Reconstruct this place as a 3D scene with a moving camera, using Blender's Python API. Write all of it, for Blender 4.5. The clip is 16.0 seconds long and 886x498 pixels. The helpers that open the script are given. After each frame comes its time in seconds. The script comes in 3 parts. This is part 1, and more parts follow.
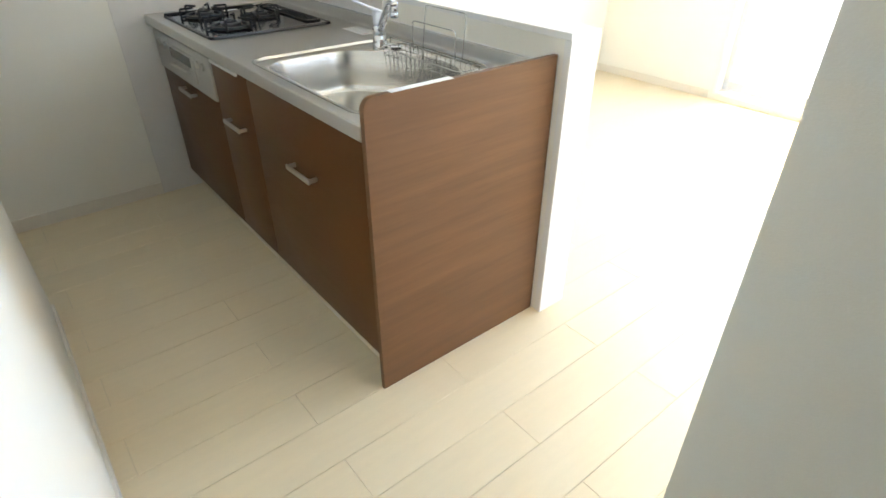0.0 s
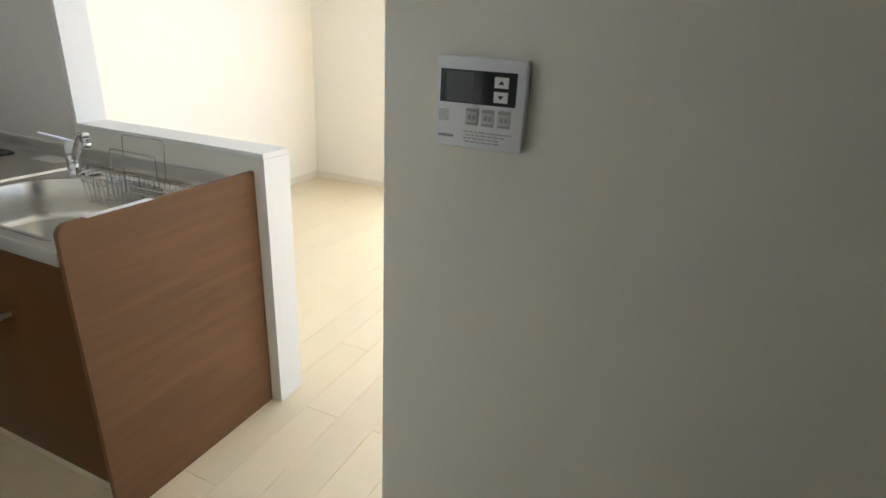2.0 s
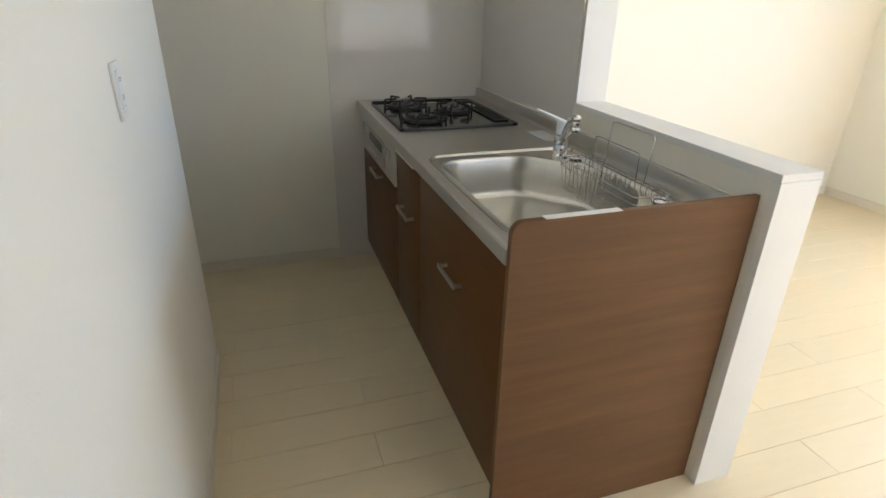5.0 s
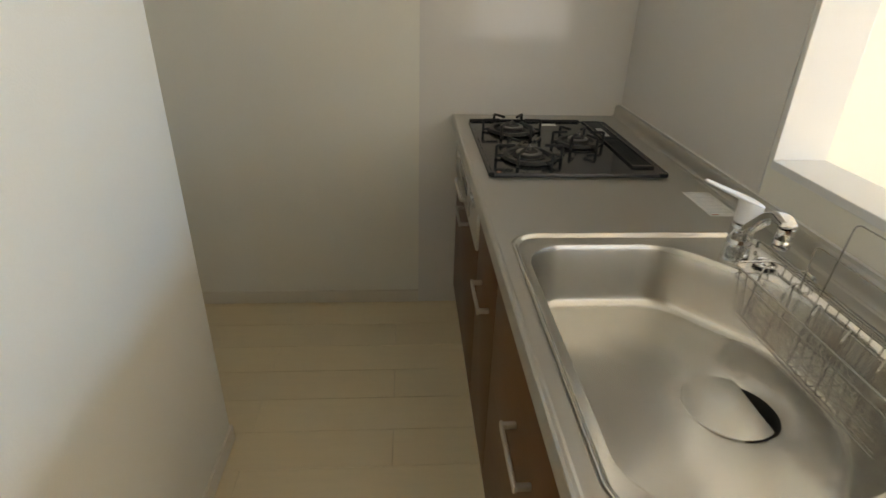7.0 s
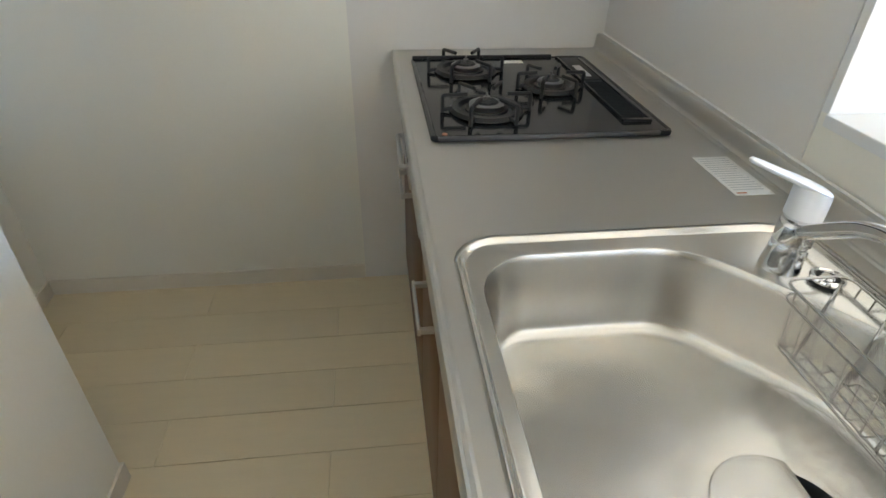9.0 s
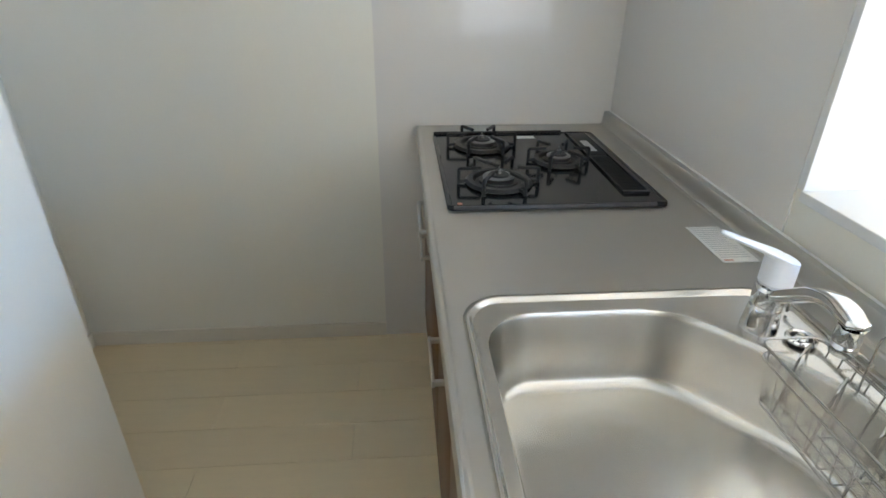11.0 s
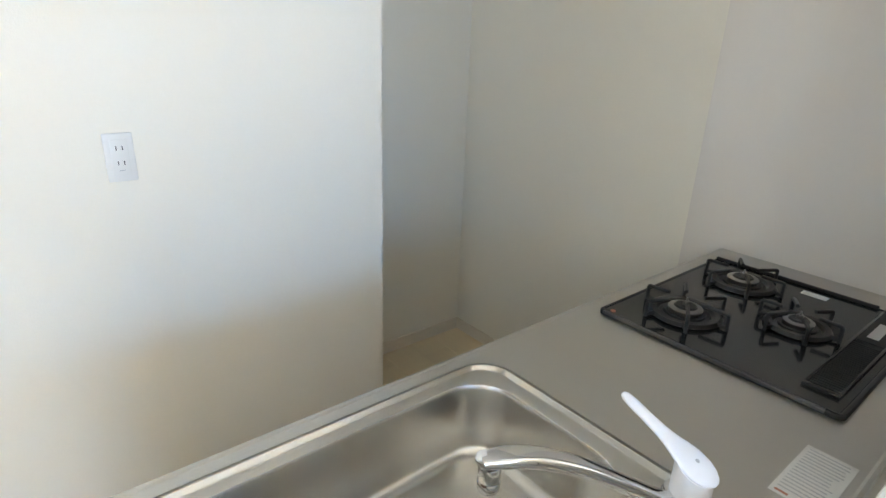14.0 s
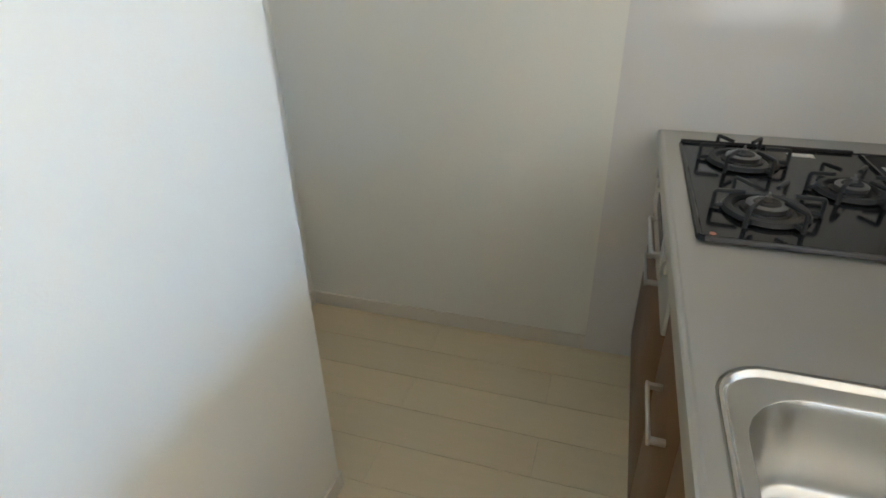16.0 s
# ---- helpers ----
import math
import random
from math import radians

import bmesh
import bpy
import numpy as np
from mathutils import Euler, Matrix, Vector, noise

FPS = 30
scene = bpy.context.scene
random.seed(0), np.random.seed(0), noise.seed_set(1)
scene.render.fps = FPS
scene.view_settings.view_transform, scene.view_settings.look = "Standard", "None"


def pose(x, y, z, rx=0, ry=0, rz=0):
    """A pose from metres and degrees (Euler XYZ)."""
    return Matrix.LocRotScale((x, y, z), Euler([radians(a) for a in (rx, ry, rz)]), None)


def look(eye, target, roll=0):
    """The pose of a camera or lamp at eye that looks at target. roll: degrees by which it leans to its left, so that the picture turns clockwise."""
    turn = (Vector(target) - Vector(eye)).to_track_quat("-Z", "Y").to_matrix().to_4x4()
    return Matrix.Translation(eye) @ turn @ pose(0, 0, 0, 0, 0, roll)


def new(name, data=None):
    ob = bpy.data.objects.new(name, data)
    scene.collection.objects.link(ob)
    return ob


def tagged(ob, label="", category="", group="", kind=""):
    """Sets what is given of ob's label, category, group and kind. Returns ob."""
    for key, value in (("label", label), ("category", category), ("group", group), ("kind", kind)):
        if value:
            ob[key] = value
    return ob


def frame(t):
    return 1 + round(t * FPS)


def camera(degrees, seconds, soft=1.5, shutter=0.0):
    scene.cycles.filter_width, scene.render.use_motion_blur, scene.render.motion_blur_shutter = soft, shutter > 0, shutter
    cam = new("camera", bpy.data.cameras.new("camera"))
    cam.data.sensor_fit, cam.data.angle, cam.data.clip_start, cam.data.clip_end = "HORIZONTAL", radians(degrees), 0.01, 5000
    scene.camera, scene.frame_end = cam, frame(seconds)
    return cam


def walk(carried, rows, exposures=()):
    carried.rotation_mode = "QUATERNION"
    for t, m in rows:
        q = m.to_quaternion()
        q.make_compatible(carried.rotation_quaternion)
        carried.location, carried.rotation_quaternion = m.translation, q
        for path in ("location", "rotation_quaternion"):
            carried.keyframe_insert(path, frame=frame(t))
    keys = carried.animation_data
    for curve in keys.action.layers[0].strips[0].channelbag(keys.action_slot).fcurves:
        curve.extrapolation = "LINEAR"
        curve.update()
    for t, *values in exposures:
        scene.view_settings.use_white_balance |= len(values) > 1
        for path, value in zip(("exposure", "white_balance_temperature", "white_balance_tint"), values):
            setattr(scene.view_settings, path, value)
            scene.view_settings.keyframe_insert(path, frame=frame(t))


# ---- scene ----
cam = camera(77.3, 16.0, shutter=0.2)
PATH = [
    (0, (-0.64, -1.065, 1.308), (0.419, 0.243, 0.228), 0.1),
    (0.5, (-0.595, -1.122, 1.285), (0.618, 0.067, 0.228), -0.8),
    (1, (-0.589, -1.207, 1.332), (0.906, -0.282, 0.377), 0.5),
    (1.5, (-0.704, -1.276, 1.386), (1.011, -0.599, 0.609), 2.2),
    (2, (-0.751, -1.319, 1.393), (0.95, -0.571, 0.654), 2.8),
    (2.5, (-0.77, -1.305, 1.36), (0.814, -0.458, 0.481), 2.9),
    (3, (-0.771, -1.26, 1.325), (0.668, -0.337, 0.287), 2.2),
    (3.5, (-0.706, -1.172, 1.311), (0.497, 0.069, 0.306), 1.3),
    (4, (-0.591, -1.072, 1.338), (0.163, 0.526, 0.401), 2.0),
    (4.2, (-0.57, -1.061, 1.34), (0.002, 0.641, 0.458), 1.9),
    (6.3, (-0.257, -0.572, 1.385), (0.342, 1.147, 0.558), 0.2),
    (6.4, (-0.235, -0.531, 1.363), (0.317, 1.202, 0.53), 1.1),
    (6.5, (-0.223, -0.487, 1.36), (0.28, 1.259, 0.525), 1.8),
    (7, (-0.191, -0.291, 1.364), (-0.062, 1.483, 0.45), 1.6),
    (7.5, (-0.198, -0.087, 1.338), (-0.143, 1.691, 0.424), -1.4),
    (8, (-0.086, 0.048, 1.323), (-0.087, 1.783, 0.328), 1.8),
    (8.5, (-0.038, 0.079, 1.299), (0.002, 1.766, 0.225), 2.5),
    (8.7, (-0.055, 0.105, 1.29), (0.148, 1.747, 0.165), 1.7),
    (10.8, (-0.106, 0.051, 1.321), (0.141, 1.797, 0.378), 0.1),
    (11, (-0.067, 0.011, 1.347), (0.076, 1.776, 0.416), 0.6),
    (11.5, (0.058, -0.084, 1.354), (-0.22, 1.719, 0.532), 1.9),
    (12, (0.213, -0.127, 1.376), (-0.248, 1.63, 0.54), 2.5),
    (12.5, (0.425, -0.047, 1.394), (-0.413, 1.564, 0.557), 2.5),
    (13, (0.629, -0.05, 1.388), (-0.34, 1.492, 0.56), 3.4),
    (13.5, (0.727, 0.002, 1.428), (-0.546, 1.364, 0.704), 1.4),
    (14, (0.707, 0.092, 1.44), (-0.735, 1.284, 0.735), 2.1),
    (14.5, (0.556, 0.016, 1.412), (-0.644, 1.398, 0.608), 3.5),
    (15, (0.334, -0.049, 1.379), (-0.727, 1.414, 0.523), 2.2),
    (15.5, (0.051, 0.028, 1.363), (-0.881, 1.547, 0.455), 0.1),
    (16, (-0.138, 0.127, 1.343), (-0.674, 1.793, 0.375), -1.2),
]
EXPOSURES = [(0.0, 1.38, 7700, 9), (0.5, 0.96, 7700, 10), (1.0, 0.70, 8000, 11), (1.5, 0.54, 8000, 11), (3.0, 0.62, 7900, 11), (4.2, 0.58, 7900, 11),
             (6.3, 0.50, 9700, 13), (7.0, 0.64, 10100, 12), (7.8, 0.97, 9300, 11), (8.5, 1.25, 8200, 10), (10.8, 1.28, 7500, 10),
             (12.0, 1.16, 6900, 11), (13.0, 1.07, 6900, 11), (14.0, 1.05, 7900, 11), (16.0, 1.14, 7900, 10)]
walk(cam, [(t, look(eye, target, roll)) for t, eye, target, roll in PATH], EXPOSURES)

# ---- light ----
world = bpy.data.worlds.new("sky")
scene.world = world
world.use_nodes = True
wn = world.node_tree
sky = wn.nodes.new("ShaderNodeTexSky")
sky.sky_type = 'NISHITA'
sky.sun_disc = False
sky.sun_elevation = radians(51)
sky.sun_rotation = radians(73.3)
wn.links.new(sky.outputs[0], wn.nodes["Background"].inputs[0])
wn.nodes["Background"].inputs[1].default_value = 0.15

sun = new("sun", bpy.data.lights.new("sun", "SUN"))
sun.data.energy, sun.data.angle, sun.data.color = 5.0, radians(0.5), (1.0, 0.94, 0.84)
sun.matrix_world = look((8.0, 1.8, 7.74), (2.0, 0.0, 0.0))

# the tall window: blue sky above the parapet, sunlit balcony and pale horizon below it
for name, z, high, watts, tint in (("sky_daylight", 1.72, 0.52, 31.0, (0.20, 0.47, 1.0)), ("balcony_daylight", 0.75, 1.38, 20.0, (0.72, 0.83, 1.0))):
    lamp = new(name, bpy.data.lights.new(name, "AREA"))
    lamp.data.shape, lamp.data.size, lamp.data.size_y = 'RECTANGLE', 2.56, high
    lamp.data.energy, lamp.data.color = watts, tint
    lamp.matrix_world = look((3.74, -0.42, z), (0.0, -0.42, z - 0.02))
side_light = new("side_window_daylight", bpy.data.lights.new("side_window_daylight", "AREA"))
side_light.data.shape, side_light.data.size, side_light.data.size_y = 'RECTANGLE', 1.56, 1.3
side_light.data.energy, side_light.data.color = 10.0, (0.62, 0.75, 1.0)
side_light.matrix_world = look((1.32, -2.54, 1.25), (1.32, 0.0, 1.2))


# ---- materials ----
def mat(name, color, rough, metal=0.0, vary=0.06, scale=6.0, bump=0.0, bump_scale=400.0,
        stretch=(1, 1, 1), coat=0.0, rough_vary=0.05, fine=0.03, fine_scale=90.0, per_object=0.0, spec=0.5):
    m = bpy.data.materials.new(name)
    m.use_nodes = True
    nt = m.node_tree
    n, l = nt.nodes, nt.links
    b = n["Principled BSDF"]
    b.inputs["Metallic"].default_value = metal
    b.inputs["Coat Weight"].default_value = coat
    b.inputs["Coat Roughness"].default_value = 0.06
    b.inputs["Specular IOR Level"].default_value = spec
    co = n.new("ShaderNodeTexCoord")
    mp = n.new("ShaderNodeMapping")
    mp.inputs["Scale"].default_value = stretch
    l.new(co.outputs["Object"], mp.inputs["Vector"])
    big = n.new("ShaderNodeTexNoise")
    big.inputs["Scale"].default_value, big.inputs["Detail"].default_value = scale, 4.0
    l.new(mp.outputs[0], big.inputs["Vector"])
    small = n.new("ShaderNodeTexNoise")
    small.inputs["Scale"].default_value, small.inputs["Detail"].default_value = fine_scale, 3.0
    l.new(mp.outputs[0], small.inputs["Vector"])
    a = n.new("ShaderNodeMath"); a.operation = 'MULTIPLY_ADD'
    l.new(big.outputs["Fac"], a.inputs[0]); a.inputs[1].default_value = vary * 2; a.inputs[2].default_value = 1 - vary
    c = n.new("ShaderNodeMath"); c.operation = 'MULTIPLY_ADD'
    l.new(small.outputs["Fac"], c.inputs[0]); c.inputs[1].default_value = fine * 2; c.inputs[2].default_value = -fine
    s = n.new("ShaderNodeMath"); s.operation = 'ADD'
    l.new(a.outputs[0], s.inputs[0]); l.new(c.outputs[0], s.inputs[1])
    value = s.outputs[0]
    if per_object:
        info = n.new("ShaderNodeObjectInfo")
        p = n.new("ShaderNodeMath"); p.operation = 'MULTIPLY_ADD'
        l.new(info.outputs["Random"], p.inputs[0]); p.inputs[1].default_value = per_object; l.new(value, p.inputs[2])
        value = p.outputs[0]
    v = n.new("ShaderNodeVectorMath"); v.operation = 'SCALE'
    v.inputs[0].default_value = color
    l.new(value, v.inputs["Scale"])
    l.new(v.outputs[0], b.inputs["Base Color"])
    r = n.new("ShaderNodeMath"); r.operation = 'MULTIPLY_ADD'
    l.new(big.outputs["Fac"], r.inputs[0]); r.inputs[1].default_value = rough_vary * 2; r.inputs[2].default_value = rough - rough_vary
    l.new(r.outputs[0], b.inputs["Roughness"])
    if bump:
        t = n.new("ShaderNodeTexNoise")
        t.inputs["Scale"].default_value, t.inputs["Detail"].default_value = bump_scale, 2.0
        l.new(mp.outputs[0], t.inputs["Vector"])
        bp = n.new("ShaderNodeBump")
        bp.inputs["Strength"].default_value, bp.inputs["Distance"].default_value = bump, 0.002
        l.new(t.outputs["Fac"], bp.inputs["Height"])
        l.new(bp.outputs[0], b.inputs["Normal"])
    return m


M_WALL = mat("wallpaper", (0.885, 0.84, 0.735), 0.75, vary=0.015, scale=1.5, fine=0.015, fine_scale=150, bump=0.25, bump_scale=350)
M_CEIL = mat("ceiling_paper", (0.89, 0.88, 0.85), 0.8, vary=0.015, bump=0.2, bump_scale=300)
M_TRIM = mat("white_trim", (0.83, 0.812, 0.772), 0.4, vary=0.02, fine=0.01)
M_BASE = mat("baseboard_vinyl", (0.80, 0.725, 0.61), 0.45, vary=0.03, stretch=(1, 1, 1), fine=0.02)
M_PLANK = mat("pale_floor_board", (0.78, 0.635, 0.425), 0.36, vary=0.05, scale=5, stretch=(1, 9, 1), fine=0.035,
              fine_scale=45, per_object=0.04, bump=0.06, bump_scale=120, rough_vary=0.06)
M_SUB = mat("joint_filler", (0.58, 0.465, 0.31), 0.8)
M_SPLASH = mat("glossy_wall_panel", (0.82, 0.77, 0.71), 0.08, vary=0.015, scale=2, fine=0.01, coat=0.3, rough_vary=0.015)
M_WOOD = mat("walnut_laminate", (0.162, 0.073, 0.031), 0.46, spec=0.34, vary=0.40, scale=1.6, stretch=(1, 1, 16), fine=0.12,
             fine_scale=9, bump=0.05, bump_scale=60, rough_vary=0.05)
M_FRONT = mat("glossy_dark_brown_front", (0.115, 0.043, 0.011), 0.36, spec=0.22, vary=0.03, scale=3, stretch=(1, 1, 14), fine=0.06,
              fine_scale=9, rough_vary=0.03)
M_TOP = mat("embossed_stainless", (0.56, 0.545, 0.515), 0.42, metal=1.0, vary=0.03, scale=4, bump=0.10, bump_scale=900,
            fine=0.03, fine_scale=500, rough_vary=0.04)
M_SINK = mat("satin_stainless", (0.62, 0.605, 0.57), 0.27, metal=1.0, vary=0.015, scale=5, fine=0.015, fine_scale=300, rough_vary=0.0)
M_CHROME = mat("chrome", (0.76, 0.76, 0.765), 0.05, metal=1.0, vary=0.02, rough_vary=0.03)
M_WIRE = mat("steel_wire", (0.50, 0.49, 0.47), 0.24, metal=1.0, vary=0.03)
M_WHITE = mat("white_plastic", (0.83, 0.83, 0.84), 0.3, vary=0.01, fine=0.005)
M_IVORY = mat("ivory_white_plastic", (0.80, 0.785, 0.74), 0.4, vary=0.01, fine=0.005)
M_GREYPLASTIC = mat("pale_grey_plastic", (0.55, 0.55, 0.56), 0.35, vary=0.02)
M_KEY = mat("grey_key", (0.30, 0.30, 0.31), 0.45, vary=0.02)
M_HOB = mat("black_enamel_plate", (0.022, 0.022, 0.024), 0.11, spec=0.32, vary=0.1, fine=0.05, fine_scale=700, rough_vary=0.03)
M_IRON = mat("black_cast_grate", (0.012, 0.012, 0.013), 0.42, vary=0.1, bump=0.1, bump_scale=500)
M_BURNER = mat("grey_burner_metal", (0.10, 0.10, 0.105), 0.38, metal=0.8, vary=0.1)
M_HEAD = mat("bright_burner_metal", (0.24, 0.24, 0.245), 0.3, metal=1.0, vary=0.12, scale=40)
# near-black: painted shade of holes and gaps, and the colour of some black parts
M_DARK = mat("shade_and_black_parts", (0.012, 0.012, 0.012), 0.6)
M_PAPER = mat("label_paper", (0.74, 0.73, 0.70), 0.6, vary=0.03)
M_INK = mat("grey_print", (0.47, 0.47, 0.47), 0.7)
M_RED = mat("orange_red_print", (0.50, 0.20, 0.13), 0.6)
M_SILVER = mat("brushed_silver_panel", (0.58, 0.57, 0.55), 0.33, metal=0.9, vary=0.04, stretch=(1, 1, 30), fine=0.03, fine_scale=20)
M_SCREEN = mat("black_display", (0.014, 0.015, 0.017), 0.12, vary=0.05)
M_LCD = mat("grey_lcd", (0.06, 0.063, 0.068), 0.15, vary=0.05)
M_ALU = mat("window_aluminium", (0.60, 0.63, 0.66), 0.35, metal=0.3, vary=0.03)
M_CONC = mat("balcony_concrete", (0.42, 0.42, 0.41), 0.8, vary=0.08, bump=0.3, bump_scale=60)
M_TAPE = mat("white_protective_strip", (0.80, 0.79, 0.76), 0.35, vary=0.02)

M_GLASS = bpy.data.materials.new("clear_glass")
M_GLASS.use_nodes = True
gb = M_GLASS.node_tree.nodes["Principled BSDF"]
gb.inputs["Transmission Weight"].default_value = 1.0
gb.inputs["Roughness"].default_value = 0.0
gb.inputs["IOR"].default_value = 1.45


# ---- mesh helpers ----
def box(bm, x0, x1, y0, y1, z0, z1, bevel=0.0, seg=2):
    made = bmesh.ops.create_cube(bm, size=1.0, matrix=Matrix.LocRotScale(
        ((x0 + x1) / 2, (y0 + y1) / 2, (z0 + z1) / 2), None, (x1 - x0, y1 - y0, z1 - z0)))
    if bevel:
        edges = {e for v in made["verts"] for e in v.link_edges}
        bmesh.ops.bevel(bm, geom=list(edges), offset=bevel, segments=seg, affect='EDGES', profile=0.5)


def cyl(bm, p, q, r0, r1=None, seg=24, caps=True):
    p, q = Vector(p), Vector(q)
    d = q - p
    turn = d.to_track_quat("Z", "Y").to_matrix().to_4x4()
    bmesh.ops.create_cone(bm, cap_ends=caps, segments=seg, radius1=r0, radius2=r0 if r1 is None else r1,
                          depth=d.length, matrix=Matrix.Translation((p + q) / 2) @ turn)


def tube(bm, points, r, seg=8, closed=False):
    """A bent wire of round section through the points; r may be a list, one radius a point."""
    pts = [Vector(p) for p in points]
    n = len(pts)
    rings = []
    side = None
    for i, p in enumerate(pts):
        a = pts[i - 1] if (i > 0 or closed) else p
        b = pts[(i + 1) % n] if (i < n - 1 or closed) else p
        t = (b - a).normalized()
        if side is None:
            side = t.orthogonal().normalized()
        side = (side - t * side.dot(t))
        side = side.normalized() if side.length > 1e-6 else t.orthogonal().normalized()
        up = t.cross(side)
        rr = r[i] if isinstance(r, (list, tuple)) else r
        rings.append([bm.verts.new(p + rr * (math.cos(2 * math.pi * k / seg) * side + math.sin(2 * math.pi * k / seg) * up))
                      for k in range(seg)])
    for i in range(n if closed else n - 1):
        u, w = rings[i], rings[(i + 1) % n]
        for k in range(seg):
            bm.faces.new((u[k], u[(k + 1) % seg], w[(k + 1) % seg], w[k]))
    if not closed:
        bm.faces.new(rings[0][::-1])
        bm.faces.new(rings[-1])


def lathe(bm, foot, profile, seg=36):
    """A turned body: rings of radius and height above its foot."""
    rings = [[bm.verts.new((foot[0] + r * math.cos(2 * math.pi * k / seg), foot[1] + r * math.sin(2 * math.pi * k / seg), foot[2] + z))
              for k in range(seg)] for r, z in profile]
    for u, w in zip(rings, rings[1:]):
        for k in range(seg):
            bm.faces.new((u[k], u[(k + 1) % seg], w[(k + 1) % seg], w[k]))
    bm.faces.new(rings[0][::-1])
    bm.faces.new(rings[-1])


def bend(points, r, seg=4):
    """The same line with its inner corners rounded off by r."""
    pts = [Vector(p) for p in points]
    out = [pts[0]]
    for a, p, b in zip(pts, pts[1:], pts[2:]):
        u, w = (a - p), (b - p)
        d = min(r, u.length * 0.45, w.length * 0.45)
        s, e = p + u.normalized() * d, p + w.normalized() * d
        for k in range(seg + 1):
            f = k / seg
            out.append((1 - f) ** 2 * s + 2 * f * (1 - f) * p + f * f * e)
    return out + [pts[-1]]


def outline(corners, seg=6):
    """A closed flat outline from corners (x, y, radius), seg + 1 points a corner."""
    out = []
    n = len(corners)
    for i, (x, y, r) in enumerate(corners):
        p = Vector((x, y, 0))
        u = (Vector((*corners[i - 1][:2], 0)) - p).normalized()
        w = (Vector((*corners[(i + 1) % n][:2], 0)) - p).normalized()
        half = math.acos(max(-1, min(1, u.dot(w)))) / 2
        if half > 1.5:
            s, e = p + u * r, p + w * r
            out += [s.lerp(e, k / seg) for k in range(seg + 1)]
            continue
        d = r / math.tan(half)
        c = p + (u + w).normalized() * (r / math.sin(half))
        s, e = p + u * d - c, p + w * d - c
        for k in range(seg + 1):
            f = k / seg
            v = s.lerp(e, f)
            out.append(c + v.normalized() * r)
    return out


def shrink(loop, d):
    """The outline moved inwards by d."""
    n = len(loop)
    out = []
    for i, p in enumerate(loop):
        t = (loop[(i + 1) % n] - loop[i - 1]).normalized()
        out.append(p + Vector((t.y, -t.x, 0)) * d)
    return out


def layers(bm, rings):
    """Skins rings (points, z) one to the next."""
    made = [[bm.verts.new((p.x, p.y, z)) for p in pts] for pts, z in rings]
    n = len(made[0])
    for u, w in zip(made, made[1:]):
        for k in range(n):
            bm.faces.new((u[k], u[(k + 1) % n], w[(k + 1) % n], w[k]))
    return made


def done(bm, smooth=True):
    bmesh.ops.recalc_face_normals(bm, faces=bm.faces)
    if smooth:
        for f in bm.faces:
            f.smooth = True
        for e in bm.edges:
            e.smooth = len(e.link_faces) == 2 and e.calc_face_angle(0) < radians(34)


def mesh_of(name, bm, material, smooth=True):
    done(bm, smooth)
    me = bpy.data.meshes.new(name)
    bm.to_mesh(me)
    bm.free()
    me.materials.append(material)
    return me


def part(name, bm, material, parent=None, label="", smooth=True):
    ob = new(name, mesh_of(name, bm, material, smooth))
    if parent is not None:
        ob.parent = parent
        ob.matrix_parent_inverse = parent.matrix_world.inverted()
    return tagged(ob, label)


def boxes(*rows, bevel=0.0):
    bm = bmesh.new()
    for r in rows:
        box(bm, *r, bevel=bevel)
    return bm


def thing(name, place, label, category, group=""):
    ob = new(name)
    ob.empty_display_size = 0.05
    ob.location = place
    bpy.context.view_layer.update()
    return tagged(ob, label, category, group)


def setting(name, bm, material, label="", category="", smooth=False):
    return tagged(part(name, bm, material, None, label, smooth), label, category, kind="structure")


# ---- plan ----
H = 2.4                    # ceiling
XL, YL, YN = -0.75, 1.035, -0.78   # kitchen's left wall block: face, far and near end
XA, YF = -1.275, 1.845     # alcove's side wall and the far wall
XW0, XW1 = 0.650, 0.770    # half wall and the full wall beside the hob
YO, YE, ZH = 0.888, -0.040, 0.984   # opening's jamb, half wall's free end, its top
XR, YR = 0.056, -0.847      # wall with the heater's control
XB, YB = 3.56, 1.95        # living room's window wall and far wall
YBACK, YS = -3.4, -2.4

# ---- structure ----
setting("wall_left", boxes((XA - 0.12, XL, YN, YL, 0, H)), M_WALL, "thick wall block in off-white textured wallpaper", "wall")
setting("wall_alcove", boxes((XA - 0.12, XA, YL, YF, 0, H)), M_WALL, "alcove side wall in off-white wallpaper", "wall")
setting("wall_far", boxes((XA - 0.12, XW1, YF, YF + 0.14, 0, H)), M_WALL, "far kitchen wall in off-white wallpaper", "wall")
setting("wall_hob_side", boxes((XW0, XW1, YO, YF, 0, H)), M_WALL, "wall beside the hob with white jamb", "wall")
setting("wall_half", boxes((XW0, XW1, YE, YO, 0, ZH - 0.02)), M_WALL, "white half wall behind the kitchen counter", "wall")
setting("wall_control", boxes((XR, XR + 0.125, YBACK, YR, 0, H)), M_WALL, "wall in off-white wallpaper carrying a control panel", "wall")
setting("wall_hall", boxes((-1.15, -1.03, YBACK, YN, 0, H)), M_WALL, "plain hall wall", "wall")
setting("wall_back", boxes((-1.15, XR, YBACK - 0.12, YBACK, 0, H)), M_WALL, "plain rear wall", "wall")
setting("wall_living_far", boxes((XW1, XB + 0.15, YB, YB + 0.14, 0, H)), M_WALL, "living room far wall in cream wallpaper", "wall")
setting("wall_living_step", boxes((XW1 - 0.1, XW1, YF + 0.14, YB + 0.14, 0, H)), M_WALL, "short return of the living room wall", "wall")
